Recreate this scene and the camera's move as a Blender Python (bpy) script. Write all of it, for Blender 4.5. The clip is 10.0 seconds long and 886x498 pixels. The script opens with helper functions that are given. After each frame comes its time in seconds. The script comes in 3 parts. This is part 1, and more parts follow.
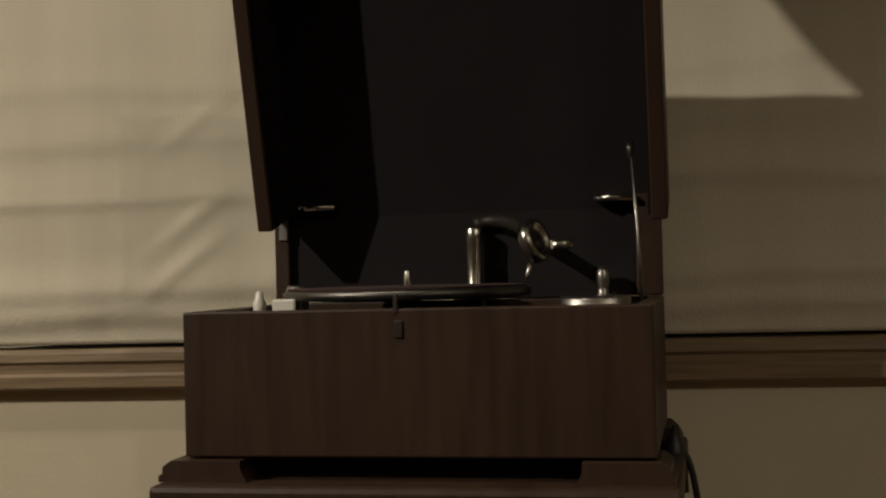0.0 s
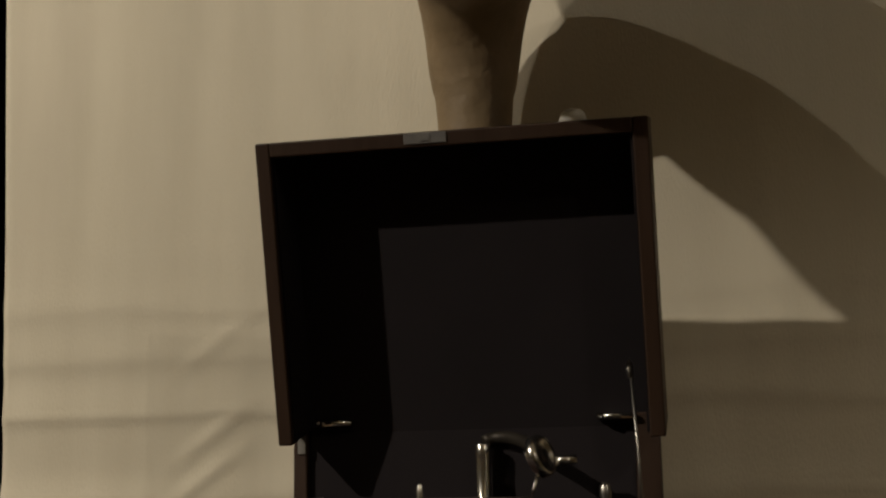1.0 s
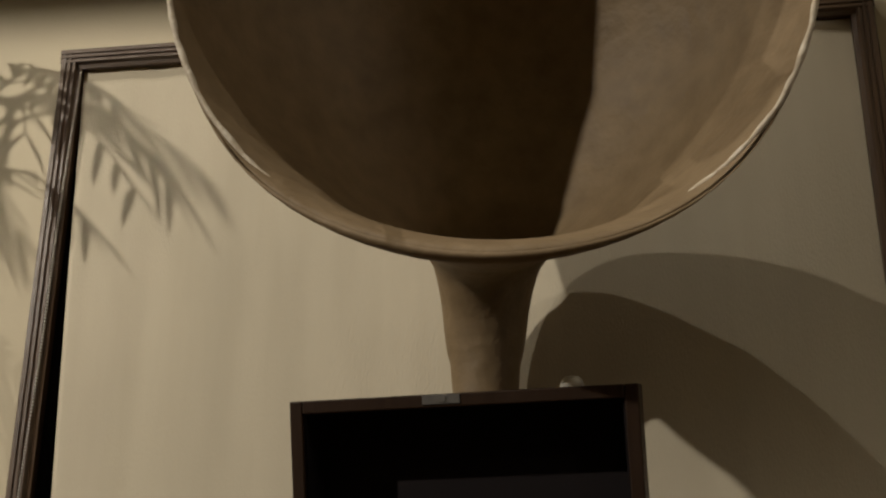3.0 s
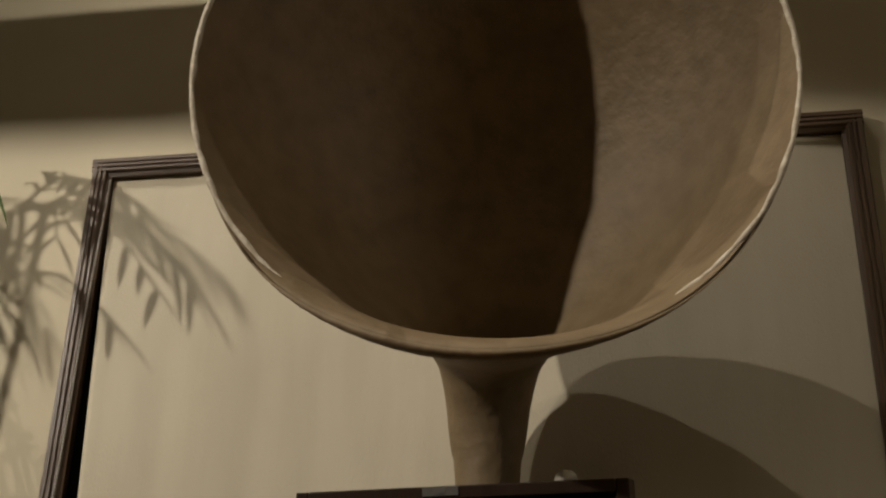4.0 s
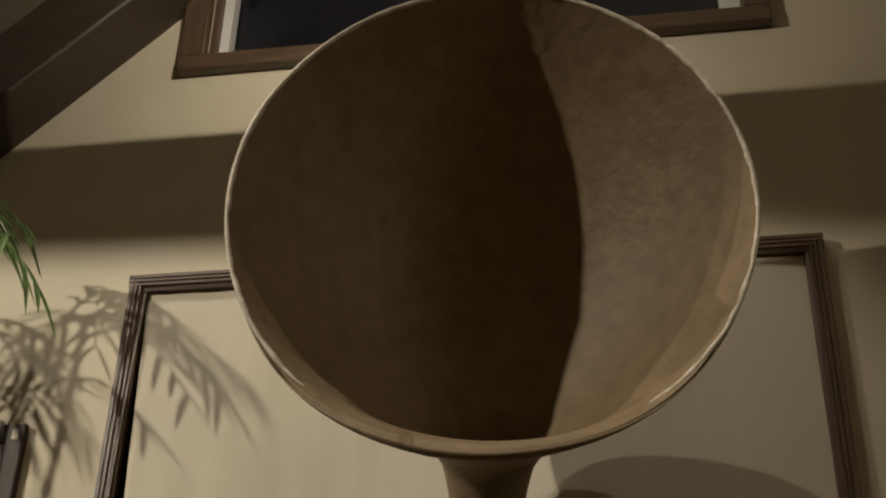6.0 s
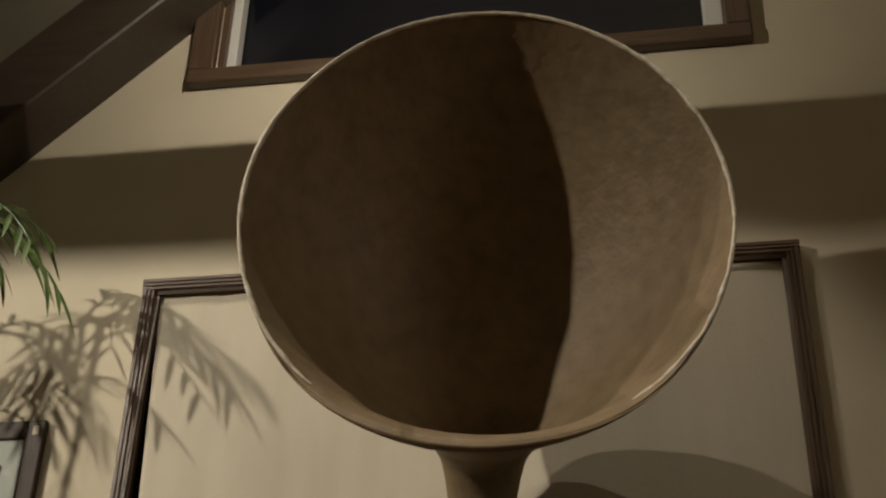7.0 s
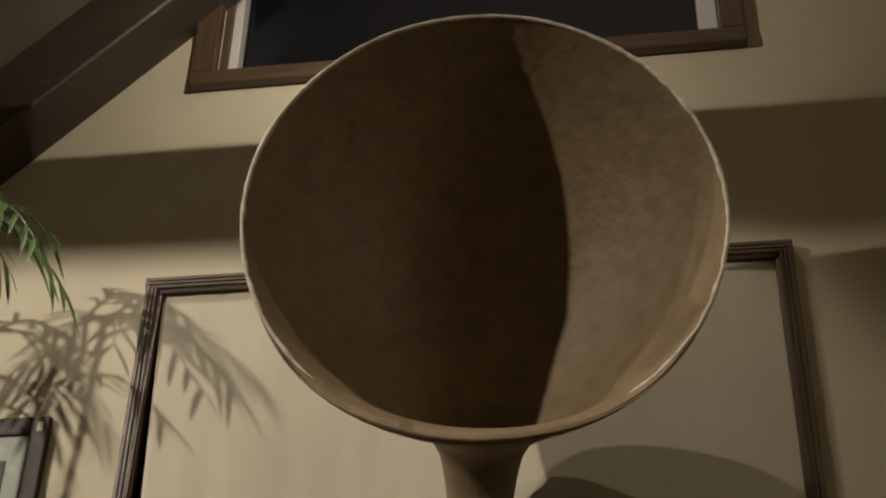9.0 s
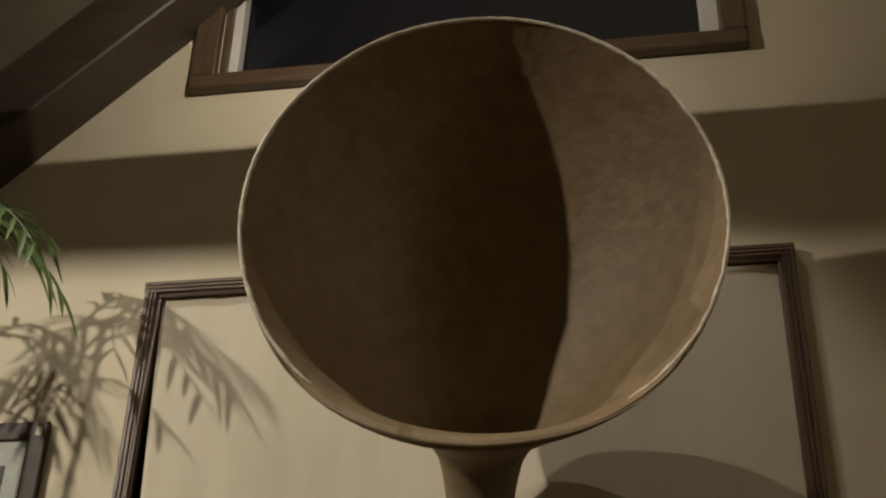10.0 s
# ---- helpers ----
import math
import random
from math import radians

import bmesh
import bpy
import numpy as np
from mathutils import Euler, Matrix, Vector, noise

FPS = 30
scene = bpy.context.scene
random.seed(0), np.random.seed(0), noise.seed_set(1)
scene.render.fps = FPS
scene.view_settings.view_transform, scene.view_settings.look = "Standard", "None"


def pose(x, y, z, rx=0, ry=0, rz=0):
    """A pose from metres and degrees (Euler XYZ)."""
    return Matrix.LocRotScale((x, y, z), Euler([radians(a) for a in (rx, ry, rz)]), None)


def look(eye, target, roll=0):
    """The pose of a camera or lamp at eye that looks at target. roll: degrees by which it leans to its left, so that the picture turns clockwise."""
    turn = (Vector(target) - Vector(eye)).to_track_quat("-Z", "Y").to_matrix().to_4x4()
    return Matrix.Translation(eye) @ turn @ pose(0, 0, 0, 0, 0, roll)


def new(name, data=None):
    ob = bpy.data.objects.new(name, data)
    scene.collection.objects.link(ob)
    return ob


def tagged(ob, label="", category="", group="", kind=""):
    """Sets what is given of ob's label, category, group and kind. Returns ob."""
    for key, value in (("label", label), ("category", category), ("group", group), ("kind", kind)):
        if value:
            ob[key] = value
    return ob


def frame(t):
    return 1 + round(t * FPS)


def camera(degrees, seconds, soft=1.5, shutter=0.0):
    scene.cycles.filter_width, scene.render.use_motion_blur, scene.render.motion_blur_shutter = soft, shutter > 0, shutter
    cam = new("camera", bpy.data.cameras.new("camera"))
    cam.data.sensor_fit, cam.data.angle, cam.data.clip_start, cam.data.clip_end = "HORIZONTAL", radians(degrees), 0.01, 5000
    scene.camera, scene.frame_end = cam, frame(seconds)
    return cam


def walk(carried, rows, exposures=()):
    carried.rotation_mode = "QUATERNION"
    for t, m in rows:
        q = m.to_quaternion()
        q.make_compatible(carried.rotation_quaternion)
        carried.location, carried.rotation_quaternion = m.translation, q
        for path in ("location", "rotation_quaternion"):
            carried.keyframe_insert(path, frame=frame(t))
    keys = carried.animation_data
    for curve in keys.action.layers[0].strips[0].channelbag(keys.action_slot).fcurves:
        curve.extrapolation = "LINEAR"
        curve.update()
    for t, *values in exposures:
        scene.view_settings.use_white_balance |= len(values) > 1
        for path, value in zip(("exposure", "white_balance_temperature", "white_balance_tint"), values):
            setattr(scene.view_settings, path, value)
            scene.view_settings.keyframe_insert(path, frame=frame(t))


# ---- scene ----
cam = camera(38.0, 10.0, soft=2.2)
PATH = [
    (0, (0.1222, -1.6488, 0.9330), (-0.1418, 0.3334, 0.9662), -1.44),
    (0.5, (0.1279, -1.6989, 0.9325), (-0.1408, 0.2696, 1.1627), -1.12),
    (1, (0.1269, -1.7469, 0.9288), (-0.1324, 0.2023, 1.2942), -1.02),
    (1.5, (0.1291, -1.7911, 0.9159), (-0.1255, 0.1189, 1.4519), -0.49),
    (2, (0.1391, -1.8443, 0.9029), (-0.1186, 0.0352, 1.5362), -0.41),
    (2.5, (0.1357, -1.8937, 0.8987), (-0.1117, -0.0286, 1.5772), -0.22),
    (4, (0.1961, -2.0036, 0.8308), (-0.0995, -0.2454, 1.7370), 1.33),
    (4.5, (0.2091, -2.0628, 0.8094), (-0.0862, -0.3284, 1.7605), 1.49),
    (5, (0.2197, -2.1377, 0.8007), (-0.0737, -0.4135, 1.7708), 1.23),
    (5.5, (0.2179, -2.1859, 0.7703), (-0.0671, -0.4794, 1.7737), 1.31),
    (6, (0.2357, -2.2369, 0.7413), (-0.0578, -0.5507, 1.7759), 1.53),
    (7.5, (0.2573, -2.3985, 0.6524), (-0.0293, -0.7105, 1.6861), 1.38),
    (8, (0.2559, -2.4000, 0.6438), (-0.0295, -0.7155, 1.6834), 1.36),
    (8.5, (0.2552, -2.3977, 0.6460), (-0.0263, -0.7130, 1.6866), 1.37),
    (9, (0.2568, -2.3975, 0.6424), (-0.0260, -0.7140, 1.6843), 1.44),
    (9.5, (0.2527, -2.4002, 0.6465), (-0.0277, -0.7160, 1.6880), 1.39),
    (10, (0.2660, -2.3856, 0.6516), (-0.0247, -0.7054, 1.6968), 1.51),
]
walk(cam, [(t, look(eye, target, roll)) for t, eye, target, roll in PATH])

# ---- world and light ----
KEY, HIGH, STEEP, SIDE_FILL, CROSS_FILL, RAFTER, ROOM_FILL = 580.0, 94.0, 66.0, 88.0, 30.0, 15.5, 275.0
world = bpy.data.worlds.new("night")
scene.world = world
world.use_nodes = True
world.node_tree.nodes["Background"].inputs[0].default_value = (0.30, 0.28, 0.24, 1)
world.node_tree.nodes["Background"].inputs[1].default_value = 0.07


def lamp(name, place, target, watts, color, size, cone, blend):
    data = bpy.data.lights.new(name, "SPOT")
    data.energy, data.color, data.shadow_soft_size = watts, color, size
    data.spot_size, data.spot_blend = radians(cone), blend
    ob = new(name, data)
    ob.matrix_world = look(place, target)
    return ob


KEY_AT, KEY_AIM = (-3.65, -3.1, 3.50), (-1.2, 0, 1.40)
HIGH_AT, HIGH_AIM = (-1.35, -1.40, 4.24), (-0.1, 0, 0.90)
STEEP_AT, STEEP_AIM = (-0.60, -1.30, 4.45), (0.0, 0, 0.95)
SIDE_FILL_AT, SIDE_FILL_AIM = (2.4, -3.6, 2.9), (0.60, 0, 0.30)
CROSS_FILL_AT, CROSS_FILL_AIM = (2.60, -1.55, 2.40), (-0.30, -0.45, 1.90)
UP_AT, UP_AIM = (-0.32, -0.70, 2.69), (-0.34, 0, 3.05)
FILL_LAMP_AT = (1.9, -4.4, 1.75)
WARM = (1.0, 0.905, 0.775)
lamp("key_light", KEY_AT, KEY_AIM, KEY, WARM, 0.040, 62, 1.0)
lamp("high_light", HIGH_AT, HIGH_AIM, HIGH, WARM, 0.003, 42, 0.35)
lamp("steep_light", STEEP_AT, STEEP_AIM, STEEP, WARM, 0.003, 38, 0.4)
# fill added from the right to brighten the low wall
lamp("side_fill", SIDE_FILL_AT, SIDE_FILL_AIM, SIDE_FILL, WARM, 0.10, 30, 0.9)
# soft fill added to lift the left inside of the horn
lamp("cross_fill", CROSS_FILL_AT, CROSS_FILL_AIM, CROSS_FILL, WARM, 0.35, 34, 1.0)
lamp("rafter_light", UP_AT, UP_AIM, RAFTER, WARM, 0.0015, 160, 0.35)
# added lamp out of view, lifts the ambient light of the whole room
lamp("room_fill", FILL_LAMP_AT, (1.7, -4.0, 5.0), ROOM_FILL, WARM, 0.10, 110, 0.8)

# ---- materials ----


def material(name, color, rough=0.6, metal=0.0, color2=None, grain=20.0, stretch=(1, 1, 1), bump=0.0, bump_scale=200.0,
             spread=0.5, coat=0.0, spec=0.5, stain=0.15, detail=6.0, bump_stretch=None):
    """Grain between two colours, slow stains over it, roughness that varies, and a fine bump."""
    m = bpy.data.materials.new(name)
    m.use_nodes = True
    nt = m.node_tree
    p = nt.nodes["Principled BSDF"]
    tc = nt.nodes.new("ShaderNodeTexCoord")
    mp = nt.nodes.new("ShaderNodeMapping")
    mp.inputs["Scale"].default_value = stretch
    nt.links.new(tc.outputs["Object"], mp.inputs["Vector"])
    n1 = nt.nodes.new("ShaderNodeTexNoise")
    n1.inputs["Scale"].default_value, n1.inputs["Detail"].default_value = grain, detail
    nt.links.new(mp.outputs[0], n1.inputs["Vector"])
    ramp = nt.nodes.new("ShaderNodeValToRGB")
    c2 = color2 or [c * 0.75 for c in color]
    ramp.color_ramp.elements[0].position, ramp.color_ramp.elements[1].position = 0.5 - spread / 2, 0.5 + spread / 2
    ramp.color_ramp.elements[0].color, ramp.color_ramp.elements[1].color = (*c2, 1), (*color, 1)
    nt.links.new(n1.outputs["Fac"], ramp.inputs[0])
    n2 = nt.nodes.new("ShaderNodeTexNoise")
    n2.inputs["Scale"].default_value, n2.inputs["Detail"].default_value = 2.3, 3.0
    nt.links.new(tc.outputs["Object"], n2.inputs["Vector"])
    fac = nt.nodes.new("ShaderNodeMapRange")
    fac.inputs["From Min"].default_value, fac.inputs["From Max"].default_value = 0.3, 0.7
    fac.inputs["To Min"].default_value, fac.inputs["To Max"].default_value = 1 - stain, 1.0
    nt.links.new(n2.outputs["Fac"], fac.inputs["Value"])
    mul = nt.nodes.new("ShaderNodeMix")
    mul.data_type, mul.blend_type = "RGBA", "MULTIPLY"
    mul.inputs["Factor"].default_value = 1.0
    nt.links.new(ramp.outputs[0], mul.inputs["A"])
    nt.links.new(fac.outputs[0], mul.inputs["B"])
    nt.links.new(mul.outputs["Result"], p.inputs["Base Color"])
    rr = nt.nodes.new("ShaderNodeMapRange")
    rr.inputs["To Min"].default_value, rr.inputs["To Max"].default_value = rough - 0.08, rough + 0.08
    nt.links.new(n1.outputs["Fac"], rr.inputs["Value"])
    nt.links.new(rr.outputs[0], p.inputs["Roughness"])
    p.inputs["Metallic"].default_value = metal
    p.inputs["Coat Weight"].default_value = coat
    p.inputs["Coat Roughness"].default_value = 0.25
    p.inputs["Specular IOR Level"].default_value = spec
    if bump:
        mb = nt.nodes.new("ShaderNodeMapping")
        mb.inputs["Scale"].default_value = bump_stretch or stretch
        nt.links.new(tc.outputs["Object"], mb.inputs["Vector"])
        n3 = nt.nodes.new("ShaderNodeTexNoise")
        n3.inputs["Scale"].default_value, n3.inputs["Detail"].default_value = bump_scale, 4.0
        nt.links.new(mb.outputs[0], n3.inputs["Vector"])
        b = nt.nodes.new("ShaderNodeBump")
        b.inputs["Strength"].default_value, b.inputs["Distance"].default_value = bump, 0.004
        nt.links.new(n3.outputs["Fac"], b.inputs["Height"])
        nt.links.new(b.outputs[0], p.inputs["Normal"])
    return m


M_WALL = material("wall_paint", (0.60, 0.53, 0.38), 0.75, color2=(0.56, 0.49, 0.345), grain=9, bump=0.12, bump_scale=160, stain=0.08)
M_SHADE = material("shade_linen", (0.62, 0.56, 0.43), 0.9, color2=(0.575, 0.515, 0.39), grain=11, stretch=(2.2, 1, 0.3), bump=0.25,
                   bump_scale=350, bump_stretch=(1, 1, 0.4), stain=0.1, spec=0.2)
M_TRIM = material("dark_stained_oak", (0.125, 0.075, 0.040), 0.40, color2=(0.055, 0.032, 0.018), grain=26, stretch=(6, 6, 0.35), bump=0.25,
                  bump_scale=60, coat=0.15)
M_TRIM_H = material("dark_stained_oak_level", (0.125, 0.075, 0.040), 0.40, color2=(0.055, 0.032, 0.018), grain=26, stretch=(0.35, 6, 6), bump=0.25,
                    bump_scale=60, coat=0.15)
M_SILL = material("worn_oak_sill", (0.27, 0.19, 0.10), 0.45, color2=(0.15, 0.10, 0.055), grain=26, stretch=(0.35, 6, 6), bump=0.2, bump_scale=60)
M_BEAM = material("rafter_oak", (0.070, 0.050, 0.033), 0.5, color2=(0.042, 0.030, 0.020), grain=16, stretch=(0.4, 6, 6), bump=0.2, bump_scale=50)
M_BOX = material("walnut_case", (0.048, 0.027, 0.016), 0.45, color2=(0.033, 0.018, 0.011), grain=13, stretch=(6, 6, 0.5), bump=0.06,
                 bump_scale=90, coat=0.0, spec=0.28)
M_LINING = material("black_lining", (0.022, 0.018, 0.019), 0.95, color2=(0.017, 0.014, 0.015), grain=12, bump=0.08, bump_scale=200, spec=0.15)
M_CHROME = material("worn_nickel", (0.72, 0.69, 0.62), 0.22, 1.0, color2=(0.55, 0.52, 0.46), grain=40)
M_DULL = material("dull_nickel", (0.42, 0.40, 0.36), 0.38, 1.0, color2=(0.28, 0.26, 0.23), grain=40)
M_TIN = material("tarnished_tin", (0.24, 0.23, 0.21), 0.5, 0.3, color2=(0.15, 0.14, 0.13), grain=60)
M_TURN = material("tarnished_plate", (0.16, 0.15, 0.13), 0.42, 1.0, color2=(0.09, 0.085, 0.075), grain=40)
M_BRASS = material("blackened_brass", (0.055, 0.045, 0.032), 0.55, 0.6, color2=(0.03, 0.025, 0.02), grain=60)
M_HORN = material("papier_mache", (0.262, 0.188, 0.104), 0.60, color2=(0.195, 0.136, 0.072), spread=0.40, grain=24, stretch=(1, 1, 1), bump=0.75,
                  bump_scale=42, stain=0.15, spec=0.35)
M_RIM = material("rim_cord", (0.84, 0.77, 0.63), 0.6, color2=(0.48, 0.39, 0.26), grain=60, bump=0.6, bump_scale=130)
M_LEAF = material("palm_leaf", (0.19, 0.27, 0.085), 0.38, color2=(0.075, 0.15, 0.035), grain=8, stretch=(1, 1, 1), stain=0.3)
M_STEM = material("palm_cane", (0.14, 0.17, 0.06), 0.5, color2=(0.16, 0.12, 0.06), grain=12, stretch=(1, 1, 0.4))
M_WHITE = material("white_vinyl", (0.66, 0.64, 0.58), 0.45, color2=(0.58, 0.56, 0.50), grain=10, stain=0.08)
M_NIGHT = material("night_glass", (0.008, 0.008, 0.012), 0.20, color2=(0.006, 0.006, 0.009), grain=2, stain=0.02)
# dark olive holds the shade of the surface above the rafter
M_GABLE_SHADE = material("gable_shade_olive", (0.17, 0.155, 0.105), 0.8, color2=(0.14, 0.125, 0.085), grain=7, bump=0.08, bump_scale=120)
M_FRAME = material("stained_frame_wood", (0.070, 0.050, 0.034), 0.55, color2=(0.040, 0.028, 0.020), grain=30, stretch=(1, 1, 0.15), bump=0.2, bump_scale=90, spec=0.3)
M_MAT = material("mount_card", (0.50, 0.53, 0.47), 0.85, color2=(0.46, 0.49, 0.43), grain=30, stain=0.05)
M_PRINT = material("dark_print", (0.06, 0.055, 0.045), 0.6, color2=(0.03, 0.03, 0.028), grain=6)
M_PORC = material("porcelain", (0.78, 0.75, 0.66), 0.3, color2=(0.70, 0.66, 0.56), grain=20)
M_CARD = material("label_card", (0.62, 0.56, 0.42), 0.8, color2=(0.52, 0.46, 0.33), grain=50)
M_CABLE = material("black_rubber", (0.02, 0.018, 0.016), 0.5, color2=(0.012, 0.011, 0.010), grain=30)
M_FLOOR = material("oak_floor", (0.24, 0.15, 0.08), 0.45, color2=(0.15, 0.09, 0.045), grain=14, stretch=(0.5, 6, 1), bump=0.1, bump_scale=50)
M_TERRA = material("terracotta", (0.30, 0.14, 0.08), 0.8, color2=(0.22, 0.10, 0.06), grain=14, bump=0.2, bump_scale=70)
M_SOIL = material("potting_soil", (0.035, 0.024, 0.016), 0.95, color2=(0.02, 0.014, 0.01), grain=60, bump=0.9, bump_scale=120)
M_CEIL = material("ceiling_paint", (0.58, 0.54, 0.44), 0.85, color2=(0.54, 0.50, 0.40), grain=6, bump=0.05, bump_scale=140)
M_FELT = material("felt_mat", (0.05, 0.022, 0.018), 0.95, color2=(0.03, 0.014, 0.012), grain=80)

# ---- mesh helpers ----


def mesh_of(name, bm, mat, smooth=None):
    me = bpy.data.meshes.new(name)
    if smooth is not None:
        for f in bm.faces:
            f.smooth = True
        for e in bm.edges:
            e.smooth = e.is_boundary or not e.is_manifold or e.calc_face_angle(0) < radians(smooth)
    bm.to_mesh(me)
    bm.free()
    me.materials.append(mat)
    return me


def part(name, bm, mat, parent=None, label="", smooth=None):
    ob = new(name, mesh_of(name, bm, mat, smooth))
    if parent is not None:
        ob.parent = parent
        ob.matrix_parent_inverse = parent.matrix_world.inverted() if parent.parent is None else Matrix()
    if label:
        tagged(ob, label)
    return ob


def thing(name, base, label, category, group="", kind=""):
    ob = new(name)
    ob.empty_display_size = 0.05
    ob.matrix_world = Matrix.Translation(base)
    bpy.context.view_layer.update()
    return tagged(ob, label, category, group, kind)


def add_box(bm, lo, hi, bevel=0.0, m=None):
    c = [(a + b) / 2 for a, b in zip(lo, hi)]
    s = [max(abs(b - a), 1e-4) for a, b in zip(lo, hi)]
    r = bmesh.ops.create_cube(bm, size=1.0, matrix=Matrix.Translation(c) @ Matrix.Diagonal((*s, 1)))
    vs = r["verts"]
    if bevel:
        es = list({e for v in vs for e in v.link_edges})
        out = bmesh.ops.bevel(bm, geom=es, offset=min(bevel, min(s) * 0.45), segments=2, profile=0.5, affect="EDGES")
        vs = list({v for f in out["faces"] for v in f.verts} | {v for v in vs if v.is_valid})
    if m is not None:
        bmesh.ops.transform(bm, matrix=m, verts=[v for v in vs if v.is_valid])
    return bm


def box(lo, hi, bevel=0.003, m=None):
    return add_box(bmesh.new(), lo, hi, bevel, m)


def lathe(bm, profile, n=32, m=Matrix()):
    """Turns (radius, height) pairs about z."""
    rings = []
    for r, z in profile:
        if r < 1e-5:
            rings.append([bm.verts.new(m @ Vector((0, 0, z)))])
        else:
            rings.append([bm.verts.new(m @ Vector((r * math.cos(2 * math.pi * i / n), r * math.sin(2 * math.pi * i / n), z))) for i in range(n)])
    for a, b in zip(rings, rings[1:]):
        for i in range(n):
            j = (i + 1) % n
            if len(a) == 1 and len(b) == 1:
                continue
            if len(a) == 1:
                bm.faces.new((a[0], b[i], b[j]))
            elif len(b) == 1:
                bm.faces.new((a[i], a[j], b[0]))
            else:
                bm.faces.new((a[i], a[j], b[j], b[i]))
    return bm


def tube(bm, points, radii, n=10, cap=True):
    """A round bar along points."""
    pts = [Vector(p) for p in points]
    rs = radii if isinstance(radii, (list, tuple)) else [radii] * len(pts)
    rings, side = [], None
    for i, (p, r) in enumerate(zip(pts, rs)):
        t = (pts[min(i + 1, len(pts) - 1)] - pts[max(i - 1, 0)]).normalized()
        if side is None:
            side = t.cross(Vector((0, 0, 1)))
            if side.length < 0.1:
                side = t.cross(Vector((1, 0, 0)))
        side = (side - t * side.dot(t)).normalized()
        up = t.cross(side)
        rings.append([bm.verts.new(p + r * (side * math.cos(2 * math.pi * k / n) + up * math.sin(2 * math.pi * k / n))) for k in range(n)])
    for a, b in zip(rings, rings[1:]):
        for k in range(n):
            j = (k + 1) % n
            bm.faces.new((a[k], a[j], b[j], b[k]))
    if cap:
        bm.faces.new(rings[0][::-1])
        bm.faces.new(rings[-1])
    return bm


def prism(bm, outline, start, along, u, v):
    """Sweeps a flat outline of (a, b) pairs, laid along u and v, from start by the vector along."""
    start, along, u, v = Vector(start), Vector(along), Vector(u), Vector(v)
    a = [bm.verts.new(start + u * p + v * q) for p, q in outline]
    b = [bm.verts.new(start + along + u * p + v * q) for p, q in outline]
    n = len(outline)
    for i in range(n):
        j = (i + 1) % n
        bm.faces.new((a[i], a[j], b[j], b[i]))
    bm.faces.new(a[::-1])
    bm.faces.new(b)
    bmesh.ops.recalc_face_normals(bm, faces=bm.faces)
    return bm


def bezier(p0, p1, p2, p3, n):
    p0, p1, p2, p3 = map(Vector, (p0, p1, p2, p3))
    return [p0 * (1 - t) ** 3 + p1 * 3 * t * (1 - t) ** 2 + p2 * 3 * t * t * (1 - t) + p3 * t ** 3 for t in [i / n for i in range(n + 1)]]


# ---- the room ----
XL, XR, YB, ZC = -4.6, 3.6, -5.2, 5.2
WIN = dict(x0=-0.786, x1=0.569, z0=0.842, z1=2.052)       # opening that the shade fills
UP = dict(x0=-0.728, x1=0.507, z0=2.672, z1=3.62)        # high window


def structure(name, bm, mat, label, category, smooth=None):
    ob = new(name, mesh_of(name, bm, mat, smooth))
    return tagged(ob, label, category, kind="structure")


def wall_with_openings():
    bm = bmesh.new()
    xs = [XL, UP["x0"], WIN["x0"], WIN["x1"], UP["x1"], XR]
    xs = sorted(xs)
    zs = [0, WIN["z0"], WIN["z1"], UP["z0"], UP["z1"], ZC]
    for i in range(len(xs) - 1):
        for k in range(len(zs) - 1):
            cx, cz = (xs[i] + xs[i + 1]) / 2, (zs[k] + zs[k + 1]) / 2
            if any(w["x0"] < cx < w["x1"] and w["z0"] < cz < w["z1"] for w in (WIN, UP)):
                continue
            add_box(bm, (xs[i], 0, zs[k]), (xs[i + 1], 0.18, zs[k + 1]))
    bmesh.ops.remove_doubles(bm, verts=bm.verts, dist=1e-4)
    return bm


structure("wall_north", wall_with_openings(), M_WALL, "cream painted plaster wall with two window openings", "wall")
structure("wall_west", box((XL - 0.15, YB, 0), (XL, 0.18, ZC), 0), M_WALL, "cream painted plaster side wall", "wall")
structure("wall_east", box((XR, YB, 0), (XR + 0.15, 0.18, ZC), 0), M_WALL, "cream painted plaster side wall", "wall")
structure("wall_south", box((XL, YB - 0.15, 0), (XR, YB, ZC), 0), M_WALL, "cream painted plaster rear wall", "wall")
structure("ceiling", box((XL, YB, ZC), (XR, 0.18, ZC + 0.15), 0), M_CEIL, "pale painted ceiling high over the room", "ceiling")
structure("floor", box((XL, YB, -0.1), (XR, 0.18, 0), 0), M_FLOOR, "oiled oak floor", "floor")

# moulded casing: a ridged section, (across, proud of the wall)
SECTION = [(0, 0), (0, 0.024), (0.003, 0.027), (0.012, 0.027), (0.014, 0.0245), (0.016, 0.0245), (0.018, 0.027), (0.023, 0.027),
           (0.025, 0.0235), (0.027, 0.0235), (0.029, 0.0255), (0.034, 0.0255), (0.038, 0.019), (0.047, 0.017), (0.047, 0)]
CASE = 0.037
SECTION = [(a * CASE / 0.047, b) for a, b in SECTION]
LAP = 0.029                                              # how far the casing reaches past the opening


